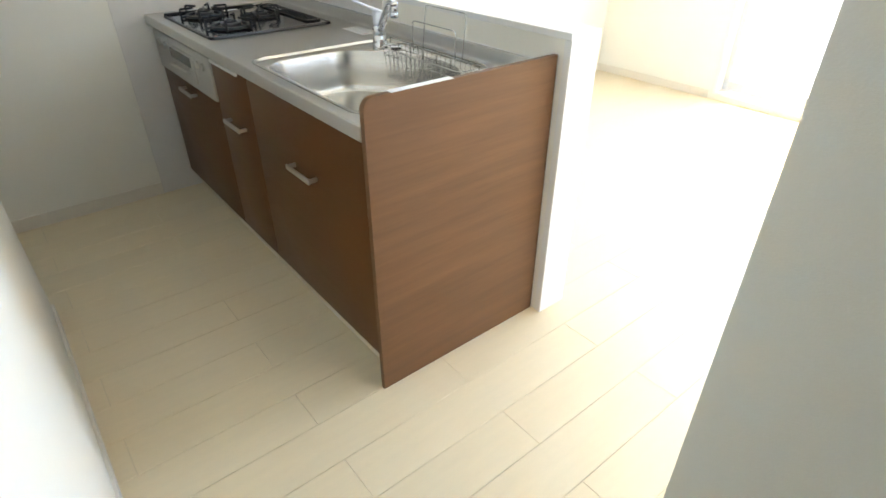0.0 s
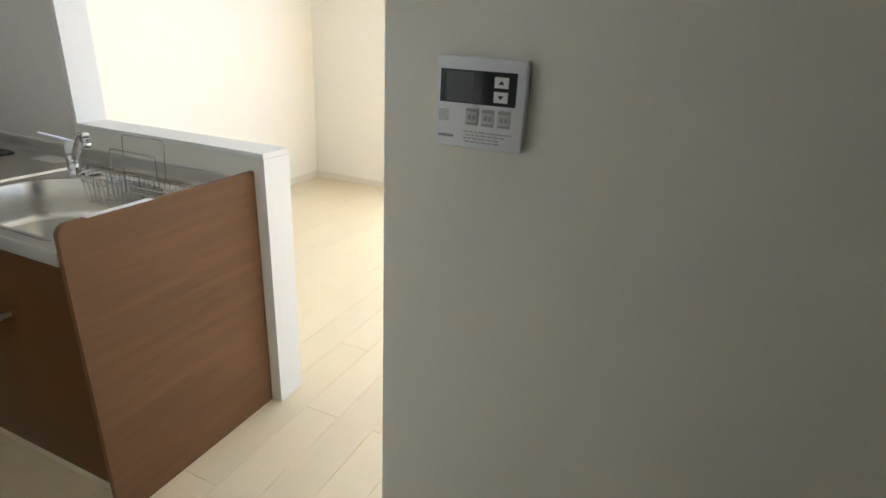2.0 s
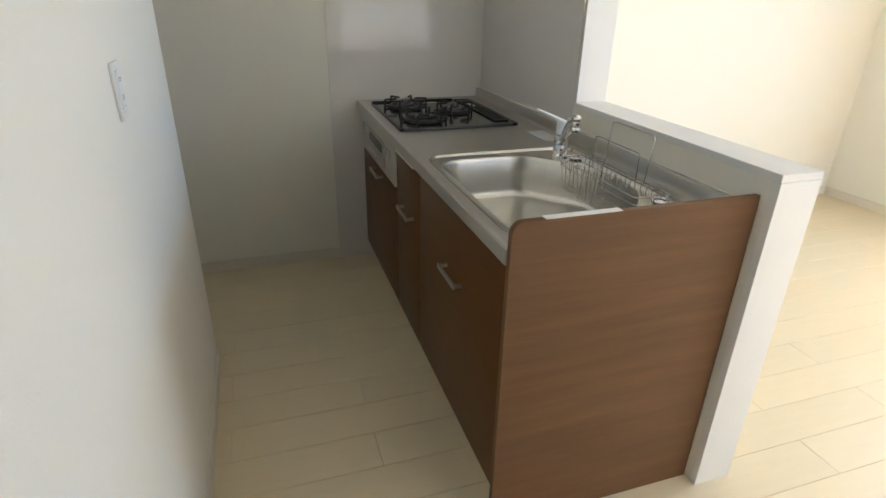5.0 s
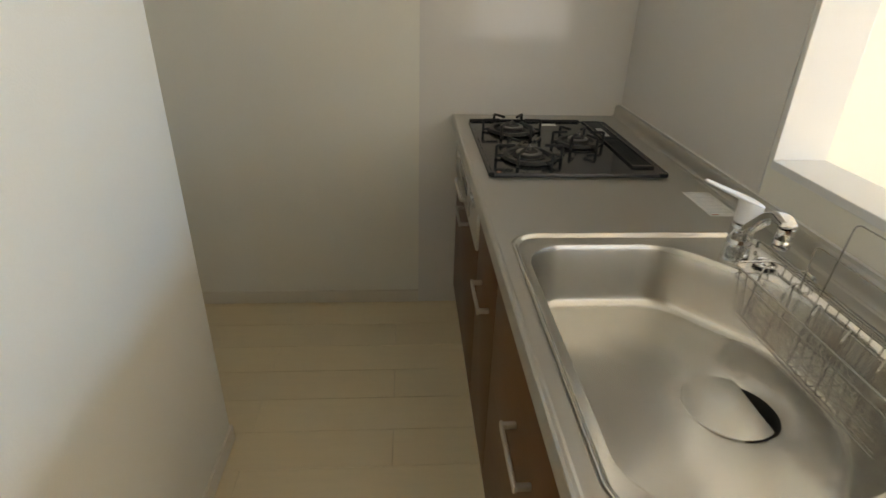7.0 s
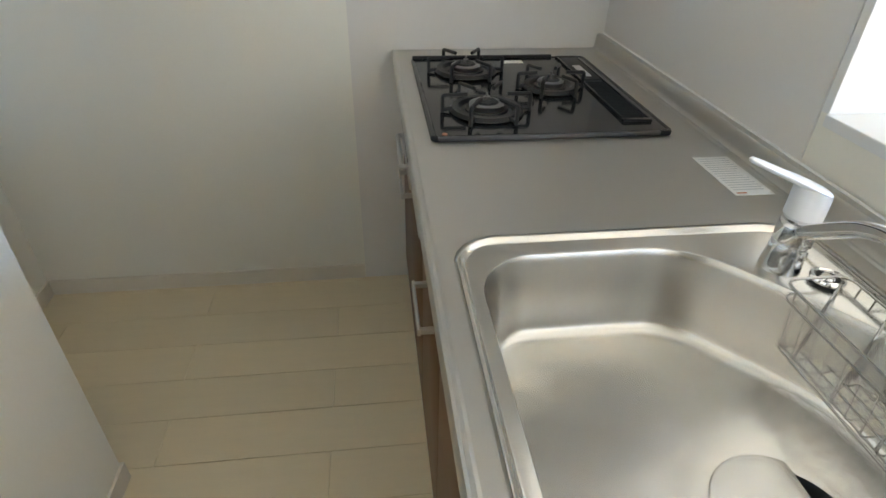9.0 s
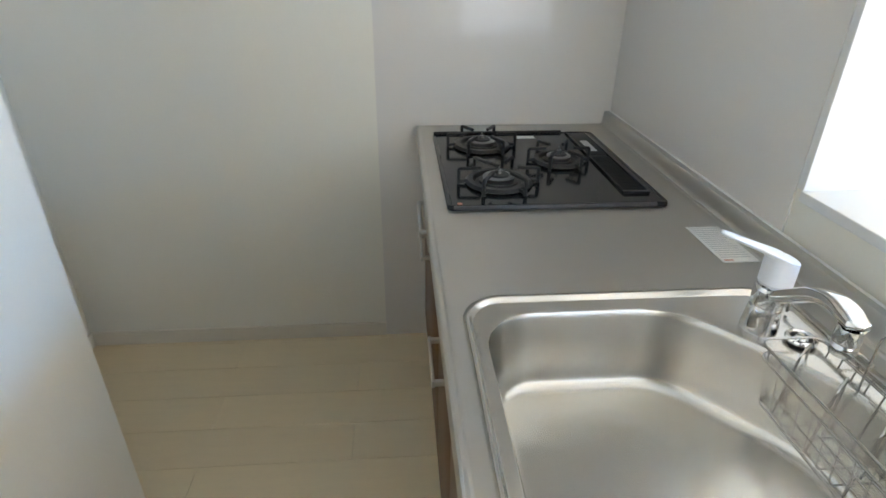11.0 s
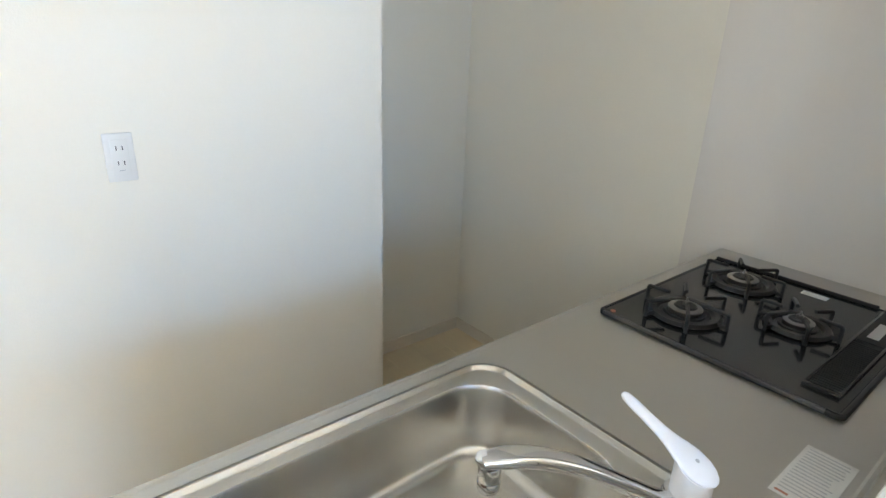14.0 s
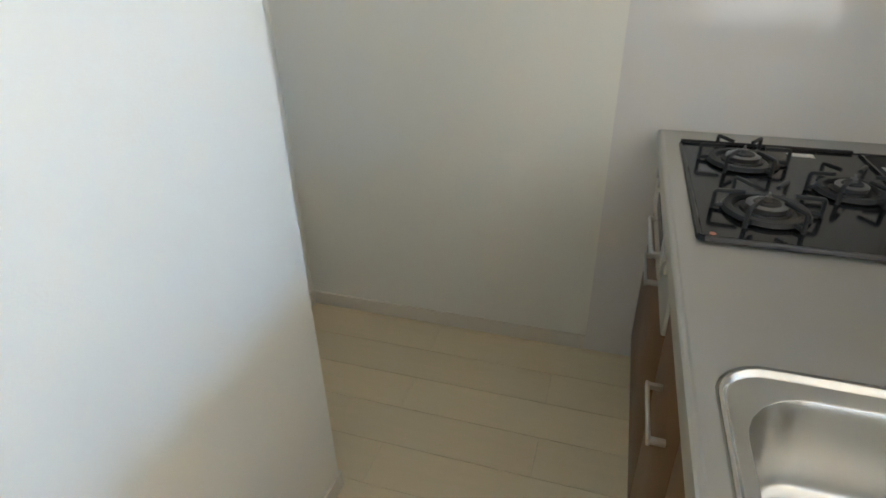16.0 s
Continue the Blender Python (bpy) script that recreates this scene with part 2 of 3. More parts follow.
VX0, VX1, VZ0, VZ1 = 0.50, 2.15, 0.56, 1.95
setting("wall_living_near", boxes((XR + 0.125, VX0, YS - 0.12, YS, 0, H), (VX1, XB + 0.15, YS - 0.12, YS, 0, H),
                                  (VX0, VX1, YS - 0.12, YS, VZ1, H), (VX0, VX1, YS - 0.12, YS, 0, VZ0)), M_WALL,
        "living room wall with a second window", "wall")
WY0, WY1, WZ0, WZ1 = -1.72, 0.89, 0.04, 2.02
setting("wall_window", boxes((XB, XB + 0.15, WY1, YB, 0, H), (XB, XB + 0.15, YS, WY0, 0, H),
                             (XB, XB + 0.15, WY0, WY1, WZ1, H), (XB, XB + 0.15, WY0, WY1, 0, WZ0)), M_WALL,
        "living room wall with a tall window opening", "wall")
setting("ceiling", boxes((XA - 0.12, XB + 0.15, YS - 0.12, YB + 0.14, H, H + 0.1), (XA - 0.12, XR + 0.125, YBACK - 0.12, YS - 0.12, H, H + 0.1)), M_CEIL, "flat off-white papered ceiling", "ceiling")
floor = setting("floor", boxes((XA - 0.12, XB + 0.15, YS - 0.12, YB + 0.14, -0.08, -0.004), (XA - 0.12, XR + 0.125, YBACK - 0.12, YS - 0.12, -0.08, -0.004)), M_SUB,
                "pale cream wood-look floor of staggered boards", "floor")

# white caps of the half wall
setting("trim_sill", boxes((XW0 - 0.004, XW1 + 0.004, YE - 0.003, YO - 0.002, ZH - 0.02, ZH), bevel=0.002), M_TRIM,
        "white capping board on the half wall", "trim")
setting("trim_end", boxes((XW0 - 0.003, XW1 + 0.003, YE - 0.004, YE + 0.022, 0, ZH - 0.0205), bevel=0.0015), M_TRIM,
        "white end board of the half wall", "trim")
setting("trim_jamb", boxes((XW0 - 0.003, XW1 + 0.003, YO - 0.006, YO + 0.012, ZH, H), bevel=0.0015), M_TRIM,
        "white jamb of the serving opening", "trim")
# glossy kitchen panels on the walls round the hob
setting("panel_far", boxes((-0.142, XW0 - 0.004, YF - 0.004, YF + 0.001, 0.0, H)), M_SPLASH, "glossy pale grey splash panel", "wall panel")
setting("panel_side", boxes((XW0 - 0.004, XW0 + 0.001, YO + 0.013, YF, 0.85, H)), M_SPLASH, "glossy pale grey splash panel", "wall panel")


def baseboard(x0, x1, y0, y1):
    setting("baseboard", boxes((x0, x1, y0, y1, 0, 0.06), bevel=0.0015), M_BASE, "cream vinyl baseboard", "baseboard")


BT = 0.008
baseboard(XA + BT, -0.143, YF - BT, YF)
baseboard(XA, XA + BT, YL + BT, YF)
baseboard(XL, XL + BT, YN, YL)
baseboard(XA + BT, XL + BT, YL, YL + BT)
baseboard(XR - BT, XR, YBACK, YR)
baseboard(XR - BT, XR + 0.125, YR, YR + BT)
baseboard(XW1, XB, YB - BT, YB)
baseboard(XB - BT, XB, WY1 + 0.03, YB - BT)

# ---- window, balcony ----
win = tagged(thing("window_1", (XB, 0, 0), "tall aluminium sliding window with clear panes, closed", "window"), kind="structure")
part("window_frame", boxes((XB - 0.012, XB + 0.10, WY1 - 0.03, WY1, WZ0, WZ1), (XB - 0.012, XB + 0.10, WY0, WY0 + 0.03, WZ0, WZ1),
                           (XB - 0.012, XB + 0.10, WY0 + 0.03, WY1 - 0.03, WZ1 - 0.03, WZ1),
                           (XB - 0.012, XB + 0.10, WY0 + 0.03, WY1 - 0.03, WZ0, WZ0 + 0.025), bevel=0.002), M_TRIM, win, "white window lining")
for y0, y1, dx in ((WY0 + 0.03, -0.39, 0.03), (-0.44, WY1 - 0.03, 0.06)):
    x0 = XB + dx
    sash = part("sash", boxes((x0, x0 + 0.025, y0, y0 + 0.045, WZ0 + 0.03, WZ1 - 0.03), (x0, x0 + 0.025, y1 - 0.045, y1, WZ0 + 0.03, WZ1 - 0.03),
                              (x0, x0 + 0.025, y0 + 0.045, y1 - 0.045, WZ0 + 0.03, WZ0 + 0.10),
                              (x0, x0 + 0.025, y0 + 0.045, y1 - 0.045, WZ1 - 0.08, WZ1 - 0.03), bevel=0.002), M_ALU, win, "grey aluminium sash")
    pane = part("pane", boxes((x0 + 0.009, x0 + 0.015, y0 + 0.04, y1 - 0.04, WZ0 + 0.09, WZ1 - 0.07)), M_GLASS, sash, "clear glass pane", smooth=False)
    pane.visible_shadow = False

side = tagged(thing("window_2", (VX0, YS, VZ0), "aluminium sliding window in the near living room wall", "window"), kind="structure")
part("window_frame", boxes((VX0, VX0 + 0.03, YS - 0.10, YS + 0.012, VZ0, VZ1), (VX1 - 0.03, VX1, YS - 0.10, YS + 0.012, VZ0, VZ1),
                           (VX0 + 0.03, VX1 - 0.03, YS - 0.10, YS + 0.012, VZ1 - 0.03, VZ1),
                           (VX0 + 0.03, VX1 - 0.03, YS - 0.10, YS + 0.012, VZ0, VZ0 + 0.025), bevel=0.002), M_TRIM, side, "white window lining")
for x0, x1, dy in ((VX0 + 0.03, 1.345, 0.06), (1.30, VX1 - 0.03, 0.09)):
    y0 = YS - dy
    sash = part("sash", boxes((x0, x0 + 0.04, y0, y0 + 0.025, VZ0 + 0.03, VZ1 - 0.03), (x1 - 0.04, x1, y0, y0 + 0.025, VZ0 + 0.03, VZ1 - 0.03),
                              (x0 + 0.04, x1 - 0.04, y0, y0 + 0.025, VZ0 + 0.03, VZ0 + 0.08),
                              (x0 + 0.04, x1 - 0.04, y0, y0 + 0.025, VZ1 - 0.07, VZ1 - 0.03), bevel=0.002), M_ALU, side, "grey aluminium sash")
    pane = part("pane", boxes((x0 + 0.035, x1 - 0.035, y0 + 0.009, y0 + 0.015, VZ0 + 0.07, VZ1 - 0.06)), M_GLASS, sash, "clear glass pane", smooth=False)
    pane.visible_shadow = False

balcony = thing("balcony", (XB + 0.15, 0, -0.1), "pale concrete balcony with a metal parapet rail", "balcony")
part("slab", boxes((XB + 0.15, XB + 1.35, -2.6, 2.2, -0.2, -0.06)), M_CONC, balcony)
part("parapet", boxes((XB + 1.25, XB + 1.35, -2.6, 2.2, -0.06, 0.92)), M_TRIM, balcony, "white parapet wall")
part("rail", boxes((XB + 1.27, XB + 1.33, -2.6, 2.2, 1.03, 1.07), bevel=0.01), M_ALU, balcony, "grey aluminium top rail")
for i in range(6):
    y = -2.4 + 0.9 * i
    part("post", boxes((XB + 1.285, XB + 1.315, y, y + 0.03, 0.92, 1.03)), M_ALU, balcony)
setting("ground", boxes((-400, 400, -400, 400, -6.2, -6.0)), M_CONC, "pale paved ground far below the balcony", "ground")

# ---- kitchen unit ----
ZT = 0.85                  # worktop surface
Y0, Y1 = 0.018, YF - 0.005 # unit's near and far end
KB = 0.621                 # foot of the worktop's upstand
KF = -0.014                # worktop's front edge


def handle(parent, yc):
    """Flat bar handle on two short feet."""
    bm = bmesh.new()
    z = 0.588
    box(bm, -0.018, -0.011, yc - 0.076, yc + 0.076, z - 0.0085, z + 0.0085, bevel=0.002)
    for s in (-1, 1):
        y = yc + s * 0.070
        box(bm, -0.012, 0.014, y - 0.005, y + 0.005, z - 0.006, z + 0.006, bevel=0.0015)
    part("handle", bm, M_SILVER, parent, "satin silver bar handle")


def cabinet(y0, y1, yc, top, label):
    cab = thing("base_cabinet", (0.3, (y0 + y1) / 2, 0), label, "cabinet", "kitchen base cabinets")
    part("body", boxes((0.034, 0.60, y0 + 0.001, y1 - 0.001, 0.09, 0.60)), M_WHITE, cab, "white cabinet carcass", smooth=False)
    part("plinth", boxes((0.052, 0.58, y0 + 0.001, y1 - 0.001, 0.0, 0.0895)), M_BASE, cab, "cream recessed plinth", smooth=False)
    door = part("drawer_front", boxes((0.014, 0.033, y0 + 0.0015, y1 - 0.0015, 0.092, top), bevel=0.0015), M_FRONT, cab, "glossy dark brown front")
    handle(door, yc)
    return cab


cabinet(Y0 + 0.001, 0.785, 0.412, 0.808, "glossy dark brown sink cabinet with a silver bar handle")
mid = cabinet(0.785, 1.122, 0.942, 0.808, "narrow glossy dark brown drawer cabinet with a silver bar handle")
cabinet(1.122, Y1, 1.468, 0.622, "glossy dark brown cabinet under the grill")
part("strip", boxes((0.006, 0.0135, 0.86, 1.115, 0.781, 0.793), bevel=0.002), M_TAPE, mid, "white protective strip along the top")

# end panel
panel = thing("end_panel", (0.3, 0.009, 0), "walnut wood-grain end panel of the kitchen unit", "panel")
bm = bmesh.new()
loop = [(-0.011, 0.0), (0.646, 0.0), (0.646, 0.920)] + [(-0.011 + 0.028 * (1 - math.sin(a)), 0.920 - 0.028 * (1 - math.cos(a)))
        for a in [math.pi / 2 * k / 6 for k in range(7)]]
va = [bm.verts.new((x, 0.0, z)) for x, z in loop]
vb = [bm.verts.new((x, 0.0175, z)) for x, z in loop]
bm.faces.new(va)
bm.faces.new(vb[::-1])
for k in range(len(loop)):
    bm.faces.new((va[k], va[(k + 1) % len(loop)], vb[(k + 1) % len(loop)], vb[k]))
bmesh.ops.bevel(bm, geom=[e for e in bm.edges if abs(e.verts[0].co.y - e.verts[1].co.y) < 1e-6], offset=0.0012, segments=2, affect='EDGES')
part("board", bm, M_WOOD, panel)
part("edge_tape", boxes((0.066, 0.255, -0.0012, 0.019, 0.9205, 0.9218)), M_TAPE, panel, "white tape on the top edge")

# worktop
top = thing("worktop", (0.3, 0.9, ZT), "long embossed stainless steel worktop with a rear upstand", "worktop")
RIM = outline([(0.027, 0.075, 0.06), (0.027, 0.779, 0.065), (0.40, 0.779, 0.02), (0.572, 0.779, 0.07), (0.572, 0.075, 0.06), (0.40, 0.075, 0.02)])


def edge(d):
    """The worktop's outline drawn in by d, its corners kept square."""
    return outline([(d + KF, Y0 + d, 0.0006), (d + KF, Y1 - d, 0.0006), (0.40, Y1 - d, 0.02), (KB - d, Y1 - d, 0.0006), (KB - d, Y0 + d, 0.0006), (0.40, Y0 + d, 0.02)])


bm = bmesh.new()
layers(bm, [(edge(0), ZT - 0.037), (edge(0), ZT - 0.005), (edge(0.0015), ZT - 0.0005), (edge(0.005), ZT + 0.0020), (edge(0.010), ZT + 0.0020),
            (edge(0.0135), ZT + 0.0003), (edge(0.0145), ZT), (edge(0.0150), ZT), (shrink(RIM, -0.0042), ZT), (shrink(RIM, -0.0034), ZT - 0.005), (shrink(RIM, 0.003), ZT - 0.0060)])
slab = part("slab", bm, M_TOP, top)
for face in slab.data.polygons:        # the level sheet stays flat up to its edges
    if face.normal.z > 0.9999:
        face.use_smooth = False
bm = bmesh.new()
prof = [(KB - 0.009, ZT + 0.0003), (KB - 0.004, ZT + 0.002), (KB - 0.001, ZT + 0.006), (KB, ZT + 0.014), (KB + 0.002, ZT + 0.038),
        (KB + 0.005, ZT + 0.043), (0.642, ZT + 0.043), (0.6455, ZT + 0.040), (0.6455, ZT - 0.037), (KB, ZT - 0.037)]
va = [bm.verts.new((x, Y0, z)) for x, z in prof]
vb = [bm.verts.new((x, Y1, z)) for x, z in prof]
for k in range(len(prof)):
    bm.faces.new((va[k], va[(k + 1) % len(prof)], vb[(k + 1) % len(prof)], vb[k]))
bm.faces.new(va), bm.faces.new(vb[::-1])
part("upstand", bm, M_TOP, top)
bm = bmesh.new()
tube(bm, [(0.6435, Y0 + 0.002, ZT + 0.0435), (0.6435, Y1 - 0.002, ZT + 0.0435)], 0.0028, seg=8)
part("sealant", bm, M_TRIM, top, "pale sealant bead along the wall")

# sink
sink = thing("sink", (0.3, 0.42, 0.72), "satin stainless steel sink bowl set into the worktop", "sink")
BOWL = outline([(0.056, 0.105, 0.075), (0.056, 0.741, 0.085), (0.372, 0.741, 0.15), (0.545, 0.53, 0.24), (0.545, 0.315, 0.24), (0.372, 0.105, 0.15)])
DR = Vector((0.374, 0.402, 0))
DRC = [DR + 0.072 * (p - DR).normalized() for p in BOWL]
FLOOR = shrink(BOWL, 0.042)
bm = bmesh.new()
layers(bm, [(RIM, ZT - 0.0050), (RIM, ZT + 0.0004), (shrink(RIM, 0.0012), ZT + 0.0014), (shrink(RIM, 0.0040), ZT + 0.0014),
            (shrink(RIM, 0.0056), ZT + 0.0002), (shrink(RIM, 0.0085), ZT - 0.0046), (shrink(RIM, 0.0105), ZT - 0.0062), (shrink(RIM, 0.0125), ZT - 0.0068),
            (shrink(BOWL, -0.0035), ZT - 0.0095), (shrink(BOWL, -0.0012), ZT - 0.0108), (BOWL, ZT - 0.0135),
            (shrink(BOWL, 0.003), ZT - 0.022), (shrink(BOWL, 0.012), ZT - 0.100), (shrink(BOWL, 0.0145), ZT - 0.122),
            (shrink(BOWL, 0.0175), ZT - 0.134), (shrink(BOWL, 0.023), ZT - 0.1425), (shrink(BOWL, 0.031), ZT - 0.147), (FLOOR, ZT - 0.149),
            ([p.lerp(q, 0.5) for p, q in zip(FLOOR, DRC)], ZT - 0.155), ([p.lerp(q, 0.88) for p, q in zip(FLOOR, DRC)], ZT - 0.160), (DRC, ZT - 0.163)])
part("bowl", bm, M_SINK, sink)
bm = bmesh.new()
rings = layers(bm, [(DRC, ZT - 0.163), ([DR + (p - DR) * 0.95 for p in DRC], ZT - 0.168), ([DR + (p - DR) * 0.9 for p in DRC], ZT - 0.205)])
bm.faces.new(rings[-1])
# the shade down the well is put into its colour
part("drain", bm, M_DARK, sink, "open drain well, its shade painted near-black")
bm = bmesh.new()
cut = [Vector((min(0.366 + 0.079 * math.cos(2 * math.pi * k / 48), 0.413), 0.412 + 0.079 * math.sin(2 * math.pi * k / 48), 0)) for k in range(48)]
mid_c = Vector((0.36, 0.412, 0))
rr = layers(bm, [(cut, ZT - 0.164), (cut, ZT - 0.1597), ([mid_c + (p - mid_c) * 0.985 for p in cut], ZT - 0.1592)])
bm.faces.new(rr[-1])
part("drain_cover", bm, M_SINK, sink, "round stainless drain cover pushed aside", smooth=False)

# faucet
FX, FY = 0.482, 0.680
fa = thing("faucet", (FX, FY, ZT - 0.004), "chrome single-lever sink faucet with a white lever", "faucet")
bm = bmesh.new()
lathe(bm, Vector((FX, FY, ZT)), ((0.0001, -0.014), (0.0275, -0.014), (0.0272, -0.002), (0.0262, 0.004), (0.0245, 0.018), (0.0234, 0.034), (0.0226, 0.036), (0.0226, 0.038),
                                   (0.0236, 0.039), (0.0236, 0.062), (0.0225, 0.066), (0.0205, 0.068), (0.0205, 0.072), (0.0001, 0.072)))
part("column", bm, M_CHROME, fa, "chrome column")
SP = Vector((0.382, 0.436, 1.000))
bm = bmesh.new()
s0, s3 = Vector((FX, FY, ZT + 0.052)), SP + Vector((0, 0, 0.024))
line = bend([s0, s0.lerp(s3, 0.12), s0.lerp(s3, 0.62) + Vector((0, 0, 0.022)), s0.lerp(s3, 0.84) + Vector((0, 0, 0.019)), s3 + (s3 - s0).normalized() * 0.012], 0.09, seg=8)
flat = (s3 - s0).cross(Vector((0, 0, 1))).normalized()
prev = None
for i, p in enumerate(line):
    f = i / (len(line) - 1)
    along = (line[min(i + 1, len(line) - 1)] - line[max(i - 1, 0)]).normalized()
    rise = flat.cross(along)
    w, h = 0.0105 + 0.0030 * f, 0.0105 - 0.0025 * f
    if i == len(line) - 1:
        w, h = w * 0.82, h * 0.7
    cur = []
    for k in range(24):
        c, d = math.cos(2 * math.pi * k / 24), math.sin(2 * math.pi * k / 24)
        cur.append(bm.verts.new(p + flat * w * math.copysign(abs(c) ** 0.55, c) + rise * h * math.copysign(abs(d) ** 0.55, d)))
    if prev:
        for k in range(24):
            bm.faces.new((prev[k], prev[(k + 1) % 24], cur[(k + 1) % 24], cur[k]))
    else:
        bm.faces.new(cur[::-1])
    prev = cur
for grow, reach in ((0.72, 0.0022), (0.35, 0.0034)):
    mid_p = sum((v.co for v in prev), Vector()) / 24
    cur = [bm.verts.new(mid_p + (v.co - mid_p) * grow + along * reach) for v in prev]
    for k in range(24):
        bm.faces.new((prev[k], prev[(k + 1) % 24], cur[(k + 1) % 24], cur[k]))
    prev = cur
bm.faces.new(prev)
part("spout", bm, M_CHROME, fa, "curved chrome spout")
bm = bmesh.new()
lathe(bm, SP, ((0.0001, 0.021), (0.0125, 0.021), (0.0130, 0.006), (0.0124, 0.004), (0.0124, 0.002), (0.0130, 0.001), (0.0124, -0.010), (0.0110, -0.012), (0.0001, -0.012)))
part("nozzle", bm, M_CHROME, fa, "chrome nozzle")
# lever: a round hub cut off aslant and a spoon-shaped paddle on it
bm = bmesh.new()
tip, heel = Vector((0.381, 0.681, 1.009)), Vector((0.517, 0.690, 0.950))
ring = [Vector((FX + 0.008 + 0.0245 * math.cos(2 * math.pi * k / 32), FY + 0.006 + 0.0245 * math.sin(2 * math.pi * k / 32), 0)) for k in range(32)]
lo = [bm.verts.new((p.x, p.y, ZT + 0.071)) for p in ring]
hi = [bm.verts.new((p.x, p.y, heel.z + (heel.x - p.x) * 0.434 - 0.001)) for p in ring]
for k in range(32):
    bm.faces.new((lo[k], lo[(k + 1) % 32], hi[(k + 1) % 32], hi[k]))
bm.faces.new(lo[::-1]), bm.faces.new(hi)
axis = (tip - heel).normalized()
across = axis.cross(Vector((0, 0, 1))).normalized()
up = across.cross(axis)
prev = None
for f, w, th in ((0, 0.005, 0.002), (0.02, 0.012, 0.004), (0.07, 0.019, 0.0052), (0.15, 0.0242, 0.006), (0.26, 0.0245, 0.0062), (0.36, 0.0205, 0.0062),
                 (0.46, 0.0150, 0.006), (0.56, 0.0115, 0.0055), (0.7, 0.0102, 0.005), (0.88, 0.0100, 0.0045), (0.96, 0.0085, 0.004), (0.99, 0.005, 0.003), (1.0, 0.002, 0.001)):
    c = heel.lerp(tip, f)
    cur = [bm.verts.new(c + w * math.cos(2 * math.pi * k / 20) * across + th * math.sin(2 * math.pi * k / 20) * up) for k in range(20)]
    if prev:
        for k in range(20):
            bm.faces.new((prev[k], prev[(k + 1) % 20], cur[(k + 1) % 20], cur[k]))
    else:
        bm.faces.new(cur[::-1])
    prev = cur
bm.faces.new(prev)
lever = part("lever", bm, M_WHITE, fa, "white plastic lever handle")
bm = bmesh.new()
c = heel.lerp(tip, 0.22) + up * 0.0062
cyl(bm, c, c + up * 0.0004, 0.0028, seg=12)
part("mark", bm, M_INK, lever, "small grey mark")

# dish basket hung along the back of the sink
rack = thing("dish_basket", (0.50, 0.38, ZT - 0.09), "steel wire dish basket hung inside the sink", "basket")
bx0, bx1, by0, by1 = 0.446, 0.538, 0.203, 0.626
zt, zb = ZT + 0.010, ZT - 0.088


def rect(x0, x1, y0, y1, z, r=0.018):
    return [Vector((p.x, p.y, z)) for p in outline([(x0, y0, r), (x0, y1, r), (x1, y1, r), (x1, y0, r)], seg=4)]


for name, z, ins, r in (("top_wire", zt, 0.0, 0.0022), ("lower_rim_wire", zt - 0.022, 0.002, 0.0016), ("bottom_wire", zb, 0.012, 0.0018)):
    bm = bmesh.new()
    tube(bm, rect(bx0 + ins, bx1 - ins, by0 + ins, by1 - ins, z), r, closed=True)
    part(name, bm, M_WIRE, rack)
for k in range(16):
    y = by0 + 0.025 + (by1 - by0 - 0.05) * k / 15
    bm = bmesh.new()
    tube(bm, bend([(bx0, y, zt), (bx0 + 0.012, y, zb), (bx1 - 0.012, y, zb), (bx1, y, zt)], 0.012), 0.0012)
    part("cross_wire", bm, M_WIRE, rack)
for x in (0.466, 0.484, 0.502, 0.520):
    bm = bmesh.new()
    tube(bm, [(x, by0 + 0.012, zb), (x, by1 - 0.012, zb)], 0.0014)
    part("length_wire", bm, M_WIRE, rack)
for k in range(5):
    y = by0 + 0.10 + 0.072 * k
    bm = bmesh.new()
    tube(bm, bend([(bx0 + 0.02, y - 0.012, zb), (bx0 + 0.03, y - 0.012, zt + 0.008), (bx0 + 0.062, y + 0.012, zt + 0.008), (bx0 + 0.062, y + 0.012, zb)], 0.008), 0.0017)
    part("divider_loop", bm, M_WIRE, rack)
for y0, y1 in ((0.25, 0.28), (0.555, 0.585)):
    bm = bmesh.new()
    tube(bm, bend([(bx1, y0, zt), (bx1 + 0.03, y0, zt), (bx1 + 0.03, y1, zt), (bx1, y1, zt)], 0.008), 0.002)
    part("hook", bm, M_WIRE, rack)
for x, z1, y0, y1 in ((0.552, 1.000, 0.296, 0.500), (0.500, 0.957, 0.285, 0.505)):
    bm = bmesh.new()
    tube(bm, bend([(min(x, bx1), y0, zt), (x, y0, z1), (x, y1, z1), (min(x, bx1), y1, zt)], 0.014), 0.0014)
    part("upright_loop", bm, M_WIRE, rack, "tall wire loop for pot lids")
bm = bmesh.new()
tube(bm, bend([(0.545, 0.19, ZT - 0.001), (0.545, 0.19, zt + 0.006), (0.545, 0.708, zt + 0.006), (0.545, 0.708, ZT - 0.001)], 0.008), 0.0026, seg=10)
part("support_rail", bm, M_WIRE, rack, "long steel rail behind the basket")
